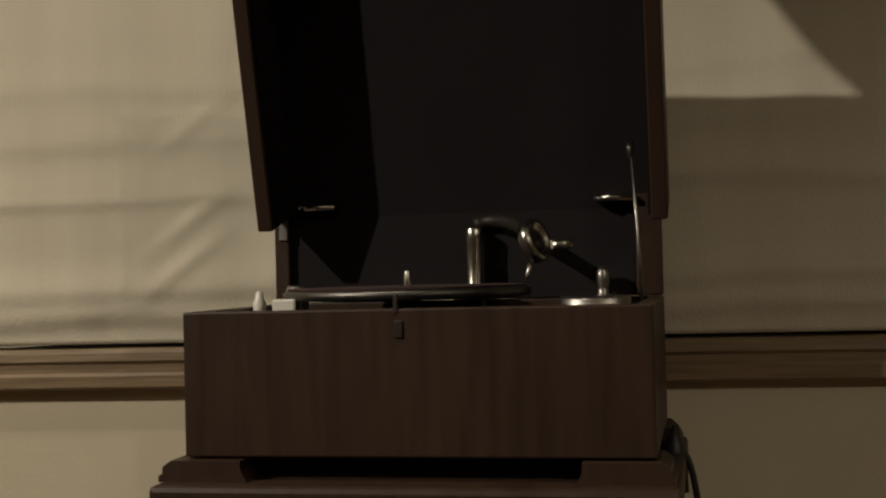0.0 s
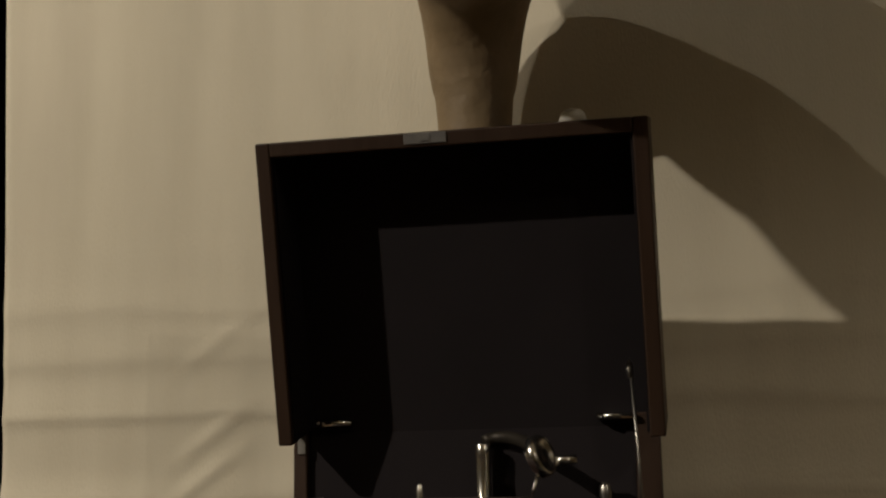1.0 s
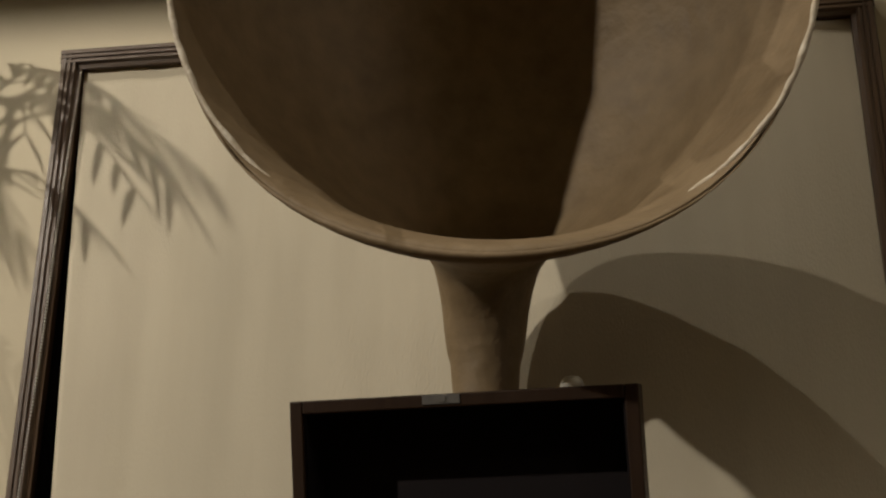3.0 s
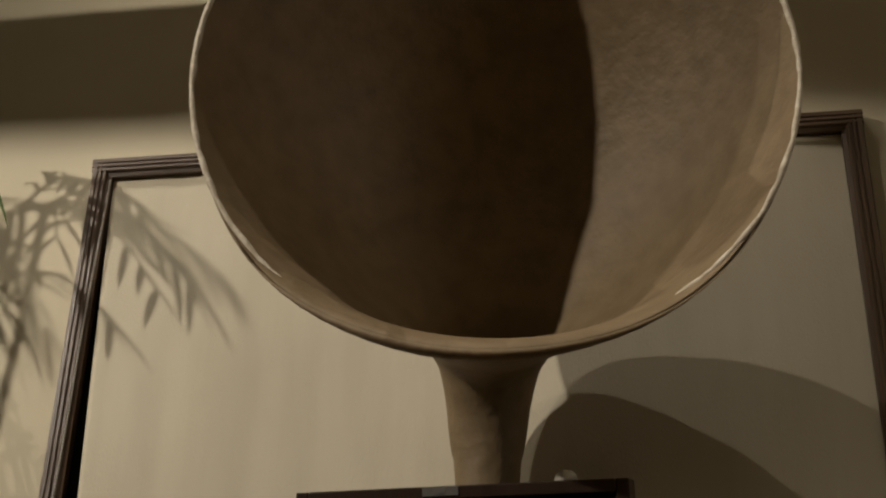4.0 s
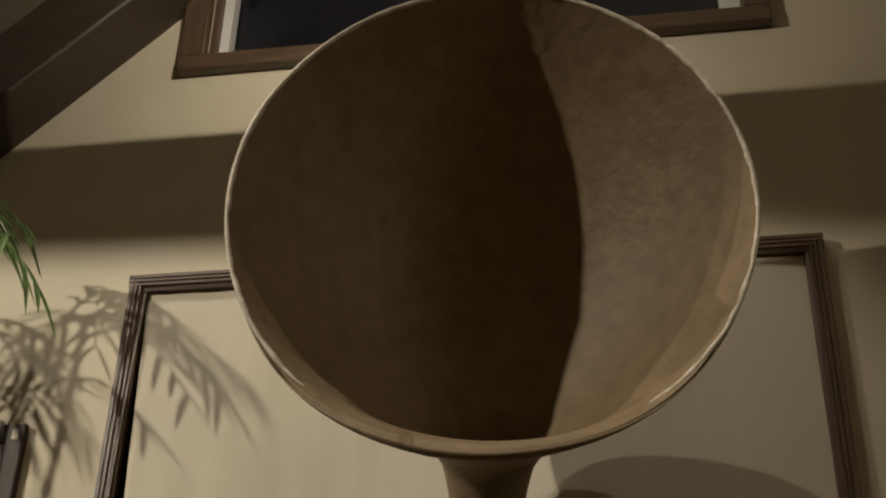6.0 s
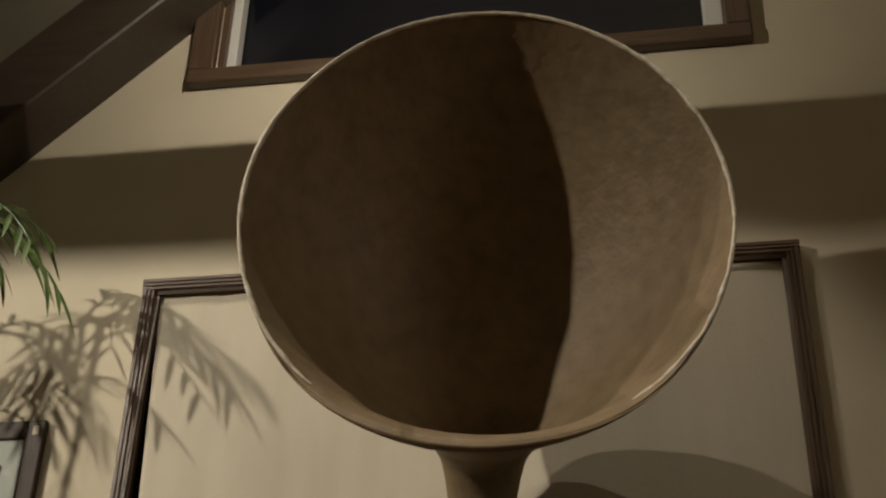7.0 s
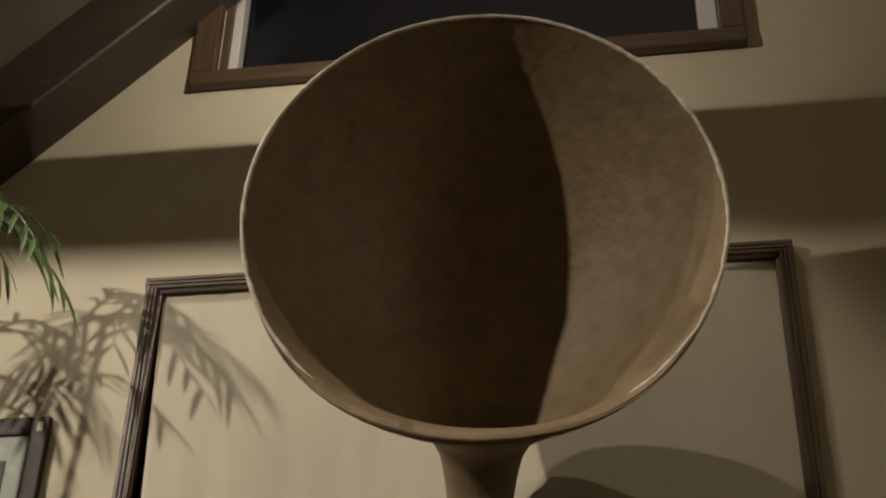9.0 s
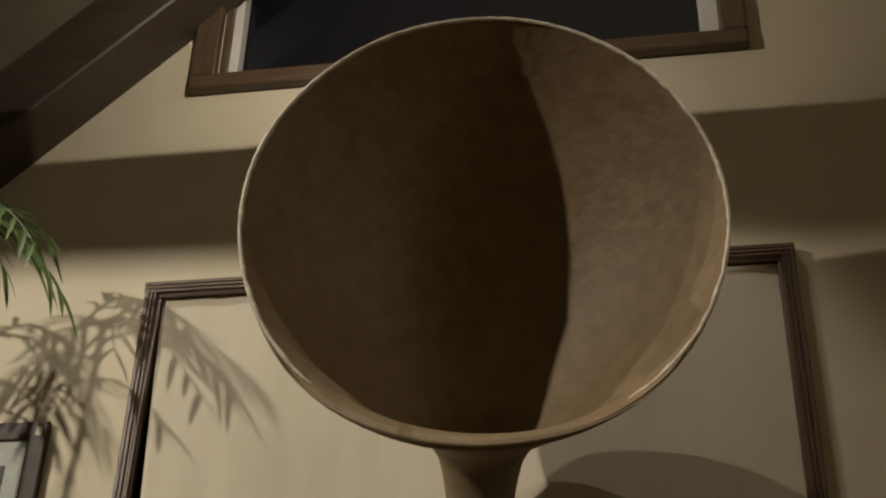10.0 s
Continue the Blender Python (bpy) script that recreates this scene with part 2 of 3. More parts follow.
def casing(w, parent):
    for sx, x in ((1, w["x0"] - LAP), (-1, w["x1"] + LAP)):
        bm = prism(bmesh.new(), SECTION, (x, 0, w["z0"]), (0, 0, w["z1"] - w["z0"] + LAP), (sx, 0, 0), (0, -1, 0))
        part("window_frame", bm, M_TRIM, parent)
    bm = prism(bmesh.new(), SECTION, (w["x0"] - LAP - 0.001, -0.0012, w["z1"] + LAP + 0.001), (w["x1"] - w["x0"] + 2 * LAP + 0.002, 0, 0), (0, 0, -1), (0, -1, 0))
    part("window_frame", bm, M_TRIM_H, parent)


window_1 = thing("window_1", (-0.13, 0, 0.91), "tall window in a dark ridged oak casing, night outside", "window", kind="structure")
casing(WIN, window_1)
bm = bmesh.new()
prism(bm, [(0, 0), (0.013, 0.0), (0.017, 0.004), (0.027, 0.004), (0.031, 0.0), (0.040, 0.001), (0.045, 0.006), (0.046, 0.012), (0.044, 0.0235), (-0.003, 0.0235), (-0.003, 0.005)],
      (WIN["x0"] - 0.30, -0.024, 0.790), (WIN["x1"] - WIN["x0"] + 0.60, 0, 0), (0, 0, 1.11), (0, 1, 0))
part("window_sill", bm, M_SILL, window_1, "worn brown oak sill with a stepped edge")
# jambs made near-black to stand for the shade beside the cloth
for x0, x1 in ((WIN["x0"], WIN["x0"] + 0.006), (WIN["x1"] - 0.003, WIN["x1"])):
    part("jamb", box((x0, 0.001, WIN["z0"]), (x1, 0.118, WIN["z1"]), 0), M_LINING, window_1)
part("pane", box((WIN["x0"], 0.12, WIN["z0"]), (WIN["x1"], 0.128, WIN["z1"]), 0), M_NIGHT, window_1)

window_2 = thing("window_2", (-0.13, 0, 2.6), "high window in dark oak casing with black night panes", "window", kind="structure")
for lo, hi, m in (((-0.792, -0.028, 2.672), (-0.728, 0.0, 3.69), M_TRIM), ((0.507, -0.028, 2.672), (0.564, 0.0, 3.69), M_TRIM),
                  ((-0.792, -0.030, 2.627), (0.564, 0.0, 2.672), M_TRIM_H), ((-0.728, -0.028, 3.62), (0.507, 0.0, 3.69), M_TRIM_H)):
    part("window_frame", box(lo, hi, 0.005), m, window_2)
for x0, x1 in ((-0.711, -0.686), (0.460, 0.505)):
    part("sash", box((x0, 0.015, UP["z0"]), (x1, 0.055, UP["z1"]), 0.003), M_WHITE, window_2, "white vinyl sash stile")
for x0, x1 in ((-0.728, -0.711), (0.505, 0.507)):
    part("jamb", box((x0, 0.0, UP["z0"]), (x1, 0.05, UP["z1"]), 0.001), M_TRIM, window_2)
part("pane", box((UP["x0"], 0.06, UP["z0"]), (UP["x1"], 0.066, UP["z1"]), 0), M_NIGHT, window_2)


def rafter():
    """Sloping timber that climbs along the wall."""
    a, b = Vector((-1.75, 0, 1.890)), Vector((0.75, 0, 4.340))
    d = (b - a).normalized()
    up = Vector((-d.z, 0, d.x))
    bm = bmesh.new()
    prism(bm, [(0, 0), (0.0, 0.145), (0.005, 0.150), (0.162, 0.150), (0.168, 0.144), (0.170, 0)], a, b - a, up, (0, -1, 0))
    return bm


structure("rafter_1", rafter(), M_BEAM, "dark brown sloping roof timber along the wall", "beam")
# stands in for the shaded ceiling slope; the shade is in its colour
bm = bmesh.new()
prism(bm, [(-1.75, 2.10), (0.75, 4.55), (0.75, 5.15), (-2.6, 5.15), (-2.6, 2.10)], (0, -0.001, 0), (0, -0.05, 0), (1, 0, 0), (0, 0, 1))
structure("shaded_panel_1", bm, M_GABLE_SHADE, "flat panel above the sloping timber, its shade put into dark olive", "panel")
# beam added out of view, sloped to cast the dark band on the wall
bm = bmesh.new()
prism(bm, [(0, 0), (0.14, 0), (0.14, 0.40), (0, 0.40)], (XL, -1.74, 2.987), (XR - XL, 0, -0.30), (0, 1, 0), (0, 0, 1))
structure("shading_beam_1", bm, M_BEAM, "unseen dark timber beam, added to shade the upper wall", "beam")

# ---- the shade ----


def roman_shade():
    x1, z0, z1 = WIN["x1"] - 0.001, 0.8465, WIN["z1"] - 0.004
    nx, nz = 150, 190
    bm = bmesh.new()
    rows = []
    folds = [(1.185, 0.002), (1.115, 0.003), (1.040, 0.006), (0.918, 0.009), (0.880, 0.010)]
    for k in range(nz + 1):
        z = z0 + (z1 - z0) * k / nz
        row = []
        x0 = WIN["x0"] + 0.008 + 0.040 * (WIN["z1"] - z)      # the side edge hangs askew
        low = max(0.0, min(1.0, (1.29 - z) / 0.35))
        for i in range(nx + 1):
            x = x0 + (x1 - x0) * i / nx
            y = -0.006 - 0.004 * noise.noise((x * 5, z * 0.7, 0.3)) - 0.003 * noise.noise((x * 13, z * 0.9, 4.1))
            y -= low * (0.008 + 0.006 * noise.noise((x * 3, z * 9, 7.7)))
            for zf, depth in folds:
                zz = z - zf - 0.012 * noise.noise((x * 4, zf * 10, 1.0)) - 0.006 * (x + 0.6)
                y -= depth * math.exp(-(zz / 0.026) ** 2) * (0.6 + 0.4 * noise.noise((x * 2.5, zf * 7, 2.0))) if zz > 0 else depth * math.exp(-(zz / 0.014) ** 2) * 0.7
            # slanting creases that start from the folds
            for xc, zc, w in ((-0.430, 1.005, 0.0035), (-0.440, 0.945, 0.0045), (-0.43, 1.13, 0.002)):
                s = (x - xc) * 0.6 - (z - zc) * 0.8
                along = (x - xc) * 0.8 + (z - zc) * 0.6
                y -= w * math.exp(-(s / 0.010) ** 2) * math.exp(-(along / 0.055) ** 2)
            row.append(bm.verts.new((x, y, z)))
        rows.append(row)
    for a, b in zip(rows, rows[1:]):
        for i in range(nx):
            bm.faces.new((a[i], a[i + 1], b[i + 1], b[i]))
    return bm


shade = thing("roman_shade", (-0.13, -0.01, 0.92), "cream linen roman shade, lowered and creased near its foot", "shade")
cloth = part("cloth", roman_shade(), M_SHADE, shade, smooth=80)
mod = cloth.modifiers.new("thickness", "SOLIDIFY")
mod.thickness, mod.offset = 0.0015, 1.0
part("head_rail", box((WIN["x0"] + 0.012, -0.004, WIN["z1"] - 0.012), (WIN["x1"] - 0.006, 0.030, WIN["z1"] - 0.001), 0.002), M_WHITE, shade)
bm = bmesh.new()
for k in range(205):
    z = 0.87 + k * 0.0057
    bmesh.ops.create_icosphere(bm, subdivisions=1, radius=0.0024, matrix=Matrix.Translation((WIN["x0"] + 0.008 - 0.020 * (2.0 - z) + 0.0012 * math.sin(k * 0.07), -0.024, z)))
part("bead_chain", bm, M_WHITE, shade, "white plastic bead chain", smooth=80)

# ---- the stand ----
stand = thing("table", (-0.06, -0.36, 0), "small dark wooden table under the gramophone", "table")
part("tabletop", box((-0.308, -0.572, 0.748), (0.170, -0.205, 0.780), 0.006), M_BOX, stand)
part("apron", box((-0.290, -0.552, 0.66), (0.152, -0.215, 0.748), 0.003), M_BOX, stand)
for x in (-0.288, 0.110):
    for y in (-0.548, -0.260):
        bm = bmesh.new()
        prism(bm, [(0, 0), (0.04, 0), (0.04, 0.04), (0, 0.04)], (x, y, 0), (0, 0, 0.66), (1, 0, 0), (0, 1, 0))
        bmesh.ops.bevel(bm, geom=list(bm.edges), offset=0.003, segments=1, affect="EDGES")
        part("leg", bm, M_BOX, stand)

# ---- the gramophone ----
BX0, BX1, BYF, BYB = -0.284, 0.150, -0.537, -0.238
gram = thing("gramophone", (-0.06, -0.35, 0.78), "dark walnut table gramophone with its lid raised", "gramophone")
T = 0.016
part("front_panel", box((BX0, BYF, 0.802), (BX1, BYF + T, 0.939), 0.002), M_BOX, gram)
part("side_panel", box((BX0, BYF + T, 0.802), (BX0 + T, BYB, 0.939), 0.002), M_BOX, gram)
part("side_panel", box((BX1 - T, BYF + T, 0.802), (BX1, BYB, 0.939), 0.002), M_BOX, gram)
part("rear_panel", box((BX0 + T, BYB - T, 0.802), (BX1 - T, BYB, 0.939), 0.002), M_BOX, gram)
part("bottom_board", box((BX0 + T, BYF + T, 0.802), (BX1 - T, BYB - T, 0.812), 0), M_BOX, gram)
part("motor_board", box((BX0 + T, BYF + T, 0.918), (BX1 - T, BYB - T, 0.930), 0.001), M_LINING, gram, "black motor board")
# raised rear compartment
part("rear_post", box((BX0, -0.265, 0.940), (BX0 + 0.017, BYB, 1.052), 0.002), M_BOX, gram)
part("rear_post", box((BX1 - 0.028, -0.265, 0.940), (BX1, BYB, 1.052), 0.002), M_BOX, gram)
part("rear_board", box((BX0 + 0.017, BYB - 0.012, 0.940), (BX1 - 0.028, BYB, 1.052), 0.001), M_BOX, gram)
part("rear_top", box((BX0 + 0.017, -0.2515, 1.036), (BX1 - 0.028, BYB - 0.012, 1.050), 0.001), M_BOX, gram)
part("back_panel", box((BX0 + 0.018, BYB - 0.018, 0.941), (BX1 - 0.029, BYB - 0.013, 1.040), 0), M_LINING, gram, "black lined back panel")
part("mount_plate", box((BX0 + 0.006, -0.2675, 1.012), (BX0 + 0.016, -0.265, 1.050), 0.001), M_DULL, gram, "worn metal corner plate")
for sx, x in ((1, BX0 - 0.022), (-1, BX1 + 0.016)):
    bm = bmesh.new()
    prism(bm, [(0, 0), (0.086, 0), (0.080, 0.012), (0.080, 0.020), (0.012, 0.020), (0.004, 0.014), (0.004, 0.008), (0, 0.006)],
          (x, BYF - 0.012, 0.780), (0, 0.085, 0), (sx, 0, 0), (0, 0, 1))
    part("bracket_foot", bm, M_BOX, gram)
    bm = prism(bmesh.new(), [(0, 0), (0.086, 0), (0.080, 0.012), (0.080, 0.022), (0.012, 0.022), (0.004, 0.014), (0, 0.006)],
               (x, BYB - 0.075, 0.780), (0, 0.085, 0), (sx, 0, 0), (0, 0, 1))
    part("bracket_foot", bm, M_BOX, gram)
# near-black filler for the shaded gap under the case, between the feet
part("gap_board", box((BX0 + 0.02, BYF + 0.03, 0.7805), (BX1 - 0.02, BYB - 0.02, 0.803), 0), M_LINING, gram)
# lock on the front
bm = box((-0.081, BYF - 0.002, 0.912), (-0.073, BYF, 0.928), 0.001)
part("lock_plate", bm, M_BRASS, gram, "small tarnished lock plate")
part("catch", box((-0.0815, BYF - 0.001, 0.934), (-0.0775, BYF + 0.003, 0.952), 0.001), M_BRASS, gram, "thin metal catch")

# lid: a shallow tray that stands on its hinges
LX0, LX1, LYF, LYB, LZ0, LZ1 = -0.281, 0.159, -0.338, -0.246, 1.044, 1.398
LT = 0.017
lid_ob = part("lid", box((LX0 + LT, LYB - 0.012, LZ0 - 0.012), (LX1 - LT, LYB, LZ1 - LT), 0.001), M_BOX, gram, "raised dark walnut lid")
part("side_board", box((LX0, LYF, LZ0), (LX0 + LT, LYB, LZ1), 0.002), M_BOX, lid_ob)
part("side_board", box((LX1 - LT, LYF, LZ0), (LX1, LYB, LZ1), 0.002), M_BOX, lid_ob)
part("front_board", box((LX0 + LT, LYF, LZ1 - LT), (LX1 - LT, LYB, LZ1), 0.002), M_BOX, lid_ob)
part("lining", box((LX0 + LT + 0.001, LYB - 0.016, LZ0 - 0.011), (LX1 - LT - 0.001, LYB - 0.0125, LZ1 - LT - 0.001), 0), M_LINING, lid_ob, "black lining")
part("lining", box((LX0 + LT + 0.0005, LYF + 0.006, LZ0 + 0.004), (LX0 + LT + 0.003, LYB - 0.016, LZ1 - LT - 0.001), 0), M_LINING, lid_ob)
part("lining", box((LX1 - LT - 0.003, LYF + 0.006, LZ0 + 0.004), (LX1 - LT - 0.0005, LYB - 0.016, LZ1 - LT - 0.001), 0), M_LINING, lid_ob)
bm = box((-0.108, LYF - 0.0015, LZ1 - 0.013), (-0.060, LYF, LZ1 - 0.001), 0.0006)
add_box(bm, (-0.090, LYF - 0.0025, LZ1 - 0.010), (-0.078, LYF - 0.001, LZ1 - 0.004))
part("latch_plate", bm, M_TIN, lid_ob, "tarnished metal latch plate")
bm = bmesh.new()
lathe(bm, [(0, 0.013), (0.008, 0.0118), (0.013, 0.0075), (0.0155, -0.001), (0, -0.001)], 20, Matrix.Translation((0.078, LYF + 0.016, LZ1 + 0.001)))
part("stop", bm, M_PORC, lid_ob, "small white rubber stop", smooth=50)
for x in (-0.252, 0.080):
    bm = box((x, -0.272, 1.044), (x + 0.042, -0.250, 1.052), 0.001)
    tube(bm, [(x, -0.272, 1.048), (x + 0.042, -0.272, 1.048)], 0.0040, 10)
    lathe(bm, [(0, 0.0042), (0.0028, 0.0035), (0.004, 0)], 10, Matrix.Translation((x + 0.004, -0.275, 1.048)) @ Matrix.Rotation(radians(90), 4, "X"))
    part("hinge", bm, M_CHROME, gram, "nickel hinge", smooth=40)
bm = tube(bmesh.new(), [(0.131, -0.330, 0.935), (0.128, -0.322, 1.00), (0.123, -0.315, 1.095)], 0.0018, 8)
lathe(bm, [(0, 0.012), (0.003, 0.006), (0.0045, 0), (0.003, -0.010), (0, -0.012)], 12, Matrix.Translation((0.122, -0.315, 1.098)))
part("lid_stay", bm, M_DULL, gram, "thin metal lid stay", smooth=40)

# what stands on the motor board
bm = bmesh.new()
lathe(bm, [(0, 0.930), (0.012, 0.930), (0.012, 0.944), (0.124, 0.945), (0.127, 0.948), (0.127, 0.953), (0.124, 0.955), (0.02, 0.955), (0, 0.955)], 64, Matrix.Translation((-0.105, -0.375, 0)))
tt = part("turntable", bm, M_TURN, gram, "nickel turntable with a felt mat", smooth=35)
part("felt", lathe(bmesh.new(), [(0.010, 0.9555), (0.122, 0.9555), (0.122, 0.9575), (0.010, 0.9575)], 64, Matrix.Translation((-0.105, -0.375, 0))), M_FELT, tt, "dark red felt mat")
part("spindle", lathe(bmesh.new(), [(0.0036, 0.955), (0.0036, 0.972), (0.002, 0.975), (0, 0.975)], 12, Matrix.Translation((-0.105, -0.375, 0))), M_CHROME, tt, smooth=35)
bm = bmesh.new()
lathe(bm, [(0, 0.930), (0.013, 0.930), (0.013, 0.936), (0.0105, 0.938), (0.0105, 0.946), (0.009, 0.948), (0.009, 1.004), (0.0095, 1.006), (0.0095, 1.018), (0.008, 1.020), (0, 1.020)], 24,
      Matrix.Translation((-0.052, -0.275, 0)))
part("arm_pillar", bm, M_CHROME, gram, "bright nickel tone arm pillar", smooth=35)
bm = tube(bmesh.new(), bezier((-0.052, -0.265, 1.022), (-0.035, -0.25, 1.032), (-0.005, -0.28, 1.025), (0.016, -0.330, 1.010), 12), [0.0075] * 13, 14)
part("tone_arm", bm, M_BRASS, gram, "curved blackened tone arm", smooth=40)
turn = Matrix.Translation((0.024, -0.345, 1.002)) @ Matrix.Rotation(radians(72), 4, "Y") @ Matrix.Rotation(radians(20), 4, "X")
bm = lathe(bmesh.new(), [(0, -0.008), (0.020, -0.008), (0.024, -0.005), (0.024, 0.003), (0.021, 0.007), (0.017, 0.005), (0.015, 0.002), (0.006, 0.004), (0, 0.004)], 28, turn)
tube(bm, [(0.020, -0.350, 0.982), (0.016, -0.352, 0.966), (0.014, -0.353, 0.960)], [0.003, 0.0022, 0.001], 8)
part("sound_box", bm, M_CHROME, gram, "round nickel sound box", smooth=35)
part("arm_stub", tube(bmesh.new(), [(0.040, -0.345, 0.996), (0.062, -0.340, 0.998)], 0.0052, 14), M_CHROME, gram, smooth=40)
bm = lathe(bmesh.new(), [(0, 0.930), (0.009, 0.930), (0.009, 0.942), (0.006, 0.945), (0.0055, 0.952), (0.0068, 0.958), (0.0062, 0.968), (0.003, 0.973), (0, 0.973)], 16, Matrix.Translation((0.092, -0.34, 0)))
part("speed_knob", bm, M_DULL, gram, "nickel speed knob", smooth=40)
bm = lathe(bmesh.new(), [(0, 0.930), (0.034, 0.930), (0.036, 0.940), (0.033, 0.944), (0.028, 0.943), (0.024, 0.938), (0, 0.937)], 32, Matrix.Translation((0.088, -0.40, 0)) @ Matrix.Diagonal((1.0, 0.7, 1, 1)))
needle_cup = part("needle_tray", bm, M_DULL, gram, "pitted nickel needle tray", smooth=40)

bottle = new("bottle", mesh_of("bottle", lathe(bmesh.new(), [(0, 0.9302), (0.0062, 0.9302), (0.0066, 0.932), (0.0066, 0.944), (0.0045, 0.948), (0.0040, 0.954), (0.002, 0.956), (0, 0.956)], 16,
             Matrix.Translation((-0.256, -0.40, 0))), M_PORC, 40))
tagged(bottle, "tiny white bottle at the rim of the gramophone", "bottle")
tin = new("needle_tin", mesh_of("needle_tin", box((-0.222, -0.462, 0.9302), (-0.198, -0.445, 0.948), 0.002), M_PORC))
tagged(tin, "small pale needle tin on the motor board", "tin")
cup = new("needle_cup", mesh_of("needle_cup", lathe(bmesh.new(), [(0, 0.9302), (0.011, 0.9302), (0.0125, 0.934), (0.0125, 0.956), (0.010, 0.960), (0.009, 0.956), (0, 0.955)], 20,
          Matrix.Translation((-0.247, -0.30, 0))), M_DULL, 40))
tagged(cup, "small dull metal needle cup on the motor board", "cup")

# the case stands a little askew, its lid leaning forward on the hinges
hinge_line = Vector((-0.06, -0.244, 1.062))
lid_ob.matrix_basis = Matrix.Translation(hinge_line) @ Matrix.Rotation(radians(15), 4, "X") @ Matrix.Translation(-hinge_line)
skew = Matrix.Rotation(radians(-4.0), 4, "Z") @ Matrix.Diagonal((1.02, 1, 1, 1))
SHIFT = Vector((0.014, 0.053, -0.040))
gram.matrix_world = Matrix.Translation(Vector((-0.06, -0.35, 0.78)) + SHIFT) @ skew
stand.matrix_world = Matrix.Translation((-0.046, -0.307, 0)) @ skew @ Matrix.Diagonal((1, 1, 0.740 / 0.78, 1))
pivot = Vector((-0.06, -0.35, 0))
for ob in (bottle, tin, cup):
    ob.matrix_world = Matrix.Translation(pivot + SHIFT) @ skew @ Matrix.Translation(-pivot)

# ---- the horn ----
HX, HY = -0.045, -0.112
MOUTH, RAD = Vector((0.0085, -0.5134, 1.8846)), 0.430
FACING = Vector((0.0998, -0.9932, -0.0603)).normalized()


def horn_axis(n):
    a = bezier((HX, HY, 1.437), (HX, HY + 0.002, 1.62), MOUTH - FACING * 0.22 - Vector((0, 0, 0.29)), MOUTH, n)
    return [Vector((HX, HY, 0.60 + (1.437 - 0.60) * k / 16)) for k in range(16)] + a


def horn_radius(d, length):
    """Bore at d metres past the neck (less than 0: down the neck), with the flare reaching RAD at the mouth."""
    if d < 0:
        return 0.022 + 0.0315 * math.exp(4.0 * d)
    s = d / length
    grid = [(0, 0.0535), (0.06, 0.060), (0.12, 0.064), (0.18, 0.070), (0.25, 0.080), (0.32, 0.104), (0.38, 0.145), (0.45, 0.200), (0.504, 0.234),
            (0.561, 0.268), (0.622, 0.302), (0.688, 0.335), (0.758, 0.365), (0.834, 0.391), (0.914, 0.413), (1.0, 0.430)]
    return float(np.interp(s, [g[0] for g in grid], [g[1] for g in grid]))


def horn_mesh(inset, n=72):
    axis = horn_axis(60)
    way = [0.0]
    for a, b in zip(axis, axis[1:]):
        way.append(way[-1] + (b - a).length)
    total = way[-1] - way[16]
    bm = bmesh.new()
    bore = [horn_radius(w - way[16], total) for w in way]
    for _ in range(2):
        bore = [bore[0]] + [(bore[i - 1] + 2 * bore[i] + bore[i + 1]) / 4 for i in range(1, len(bore) - 1)] + [bore[-1]]
    rings = []
    side = Vector((1, 0, 0))
    for i, p in enumerate(axis):
        t = (axis[min(i + 1, len(axis) - 1)] - axis[max(i - 1, 0)]).normalized()
        w = max(0.0, ((way[i] - way[16]) / total - 0.55) / 0.45)
        t = t.lerp(FACING, w).normalized()
        side = (side - t * side.dot(t)).normalized()
        up = t.cross(side)
        d = way[i] - way[16]
        s = d / total
        r = bore[i] - inset
        ring = []
        for k in range(n):
            a = 2 * math.pi * k / n
            wob = 1 + 0.006 * noise.noise((math.cos(a) * 2, math.sin(a) * 2, s * 6))
            ring.append(bm.verts.new(p + r * wob * (side * math.cos(a) + up * math.sin(a))))
        rings.append(ring)
    for a, b in zip(rings, rings[1:]):
        for k in range(n):
            j = (k + 1) % n
            bm.faces.new((a[k], a[j], b[j], b[k]) if inset == 0 else (a[k], b[k], b[j], a[j]))
    return bm, [v.co.copy() for v in rings[-1]]


horn = thing("horn", (HX, HY, 0.60), "large tan papier-mache gramophone horn with a pale bound rim", "horn")
outer, rim = horn_mesh(0.0)
part("outer_shell", outer, M_HORN, horn, smooth=80)
inner, _ = horn_mesh(0.005)
part("inner_shell", inner, M_HORN, horn, smooth=80)
bm = bmesh.new()
pts, rs = [], []
N = 360
c = sum(rim, Vector()) / len(rim)
for k in range(N + 1):
    a = (k % N) / N * len(rim)
    i = int(a)
    p = rim[i].lerp(rim[(i + 1) % len(rim)], a - i)
    q = noise.noise((p.x * 40, p.y * 40, p.z * 40))
    pts.append(p + (c - p).normalized() * (0.003 + 0.0012 * q) + FACING * 0.001)
    rs.append(0.0043 + 0.0018 * q)
tube(bm, pts, rs, 8, cap=False)
part("bound_rim", bm, M_RIM, horn, "pale frayed binding round the mouth", smooth=80)
bm = lathe(bmesh.new(), [(0.024, 0.60), (0.034, 0.60), (0.034, 0.63), (0.027, 0.64), (0.024, 0.64)], 24, Matrix.Translation((HX, HY, 0)))
part("collar", bm, M_DULL, horn, smooth=40)
bm = tube(bmesh.new(), [(HX, HY, 0.61), (HX, HY, 0.0)], 0.022, 16)
part("support_pipe", bm, M_DULL, horn, "plain metal support pipe", smooth=40)

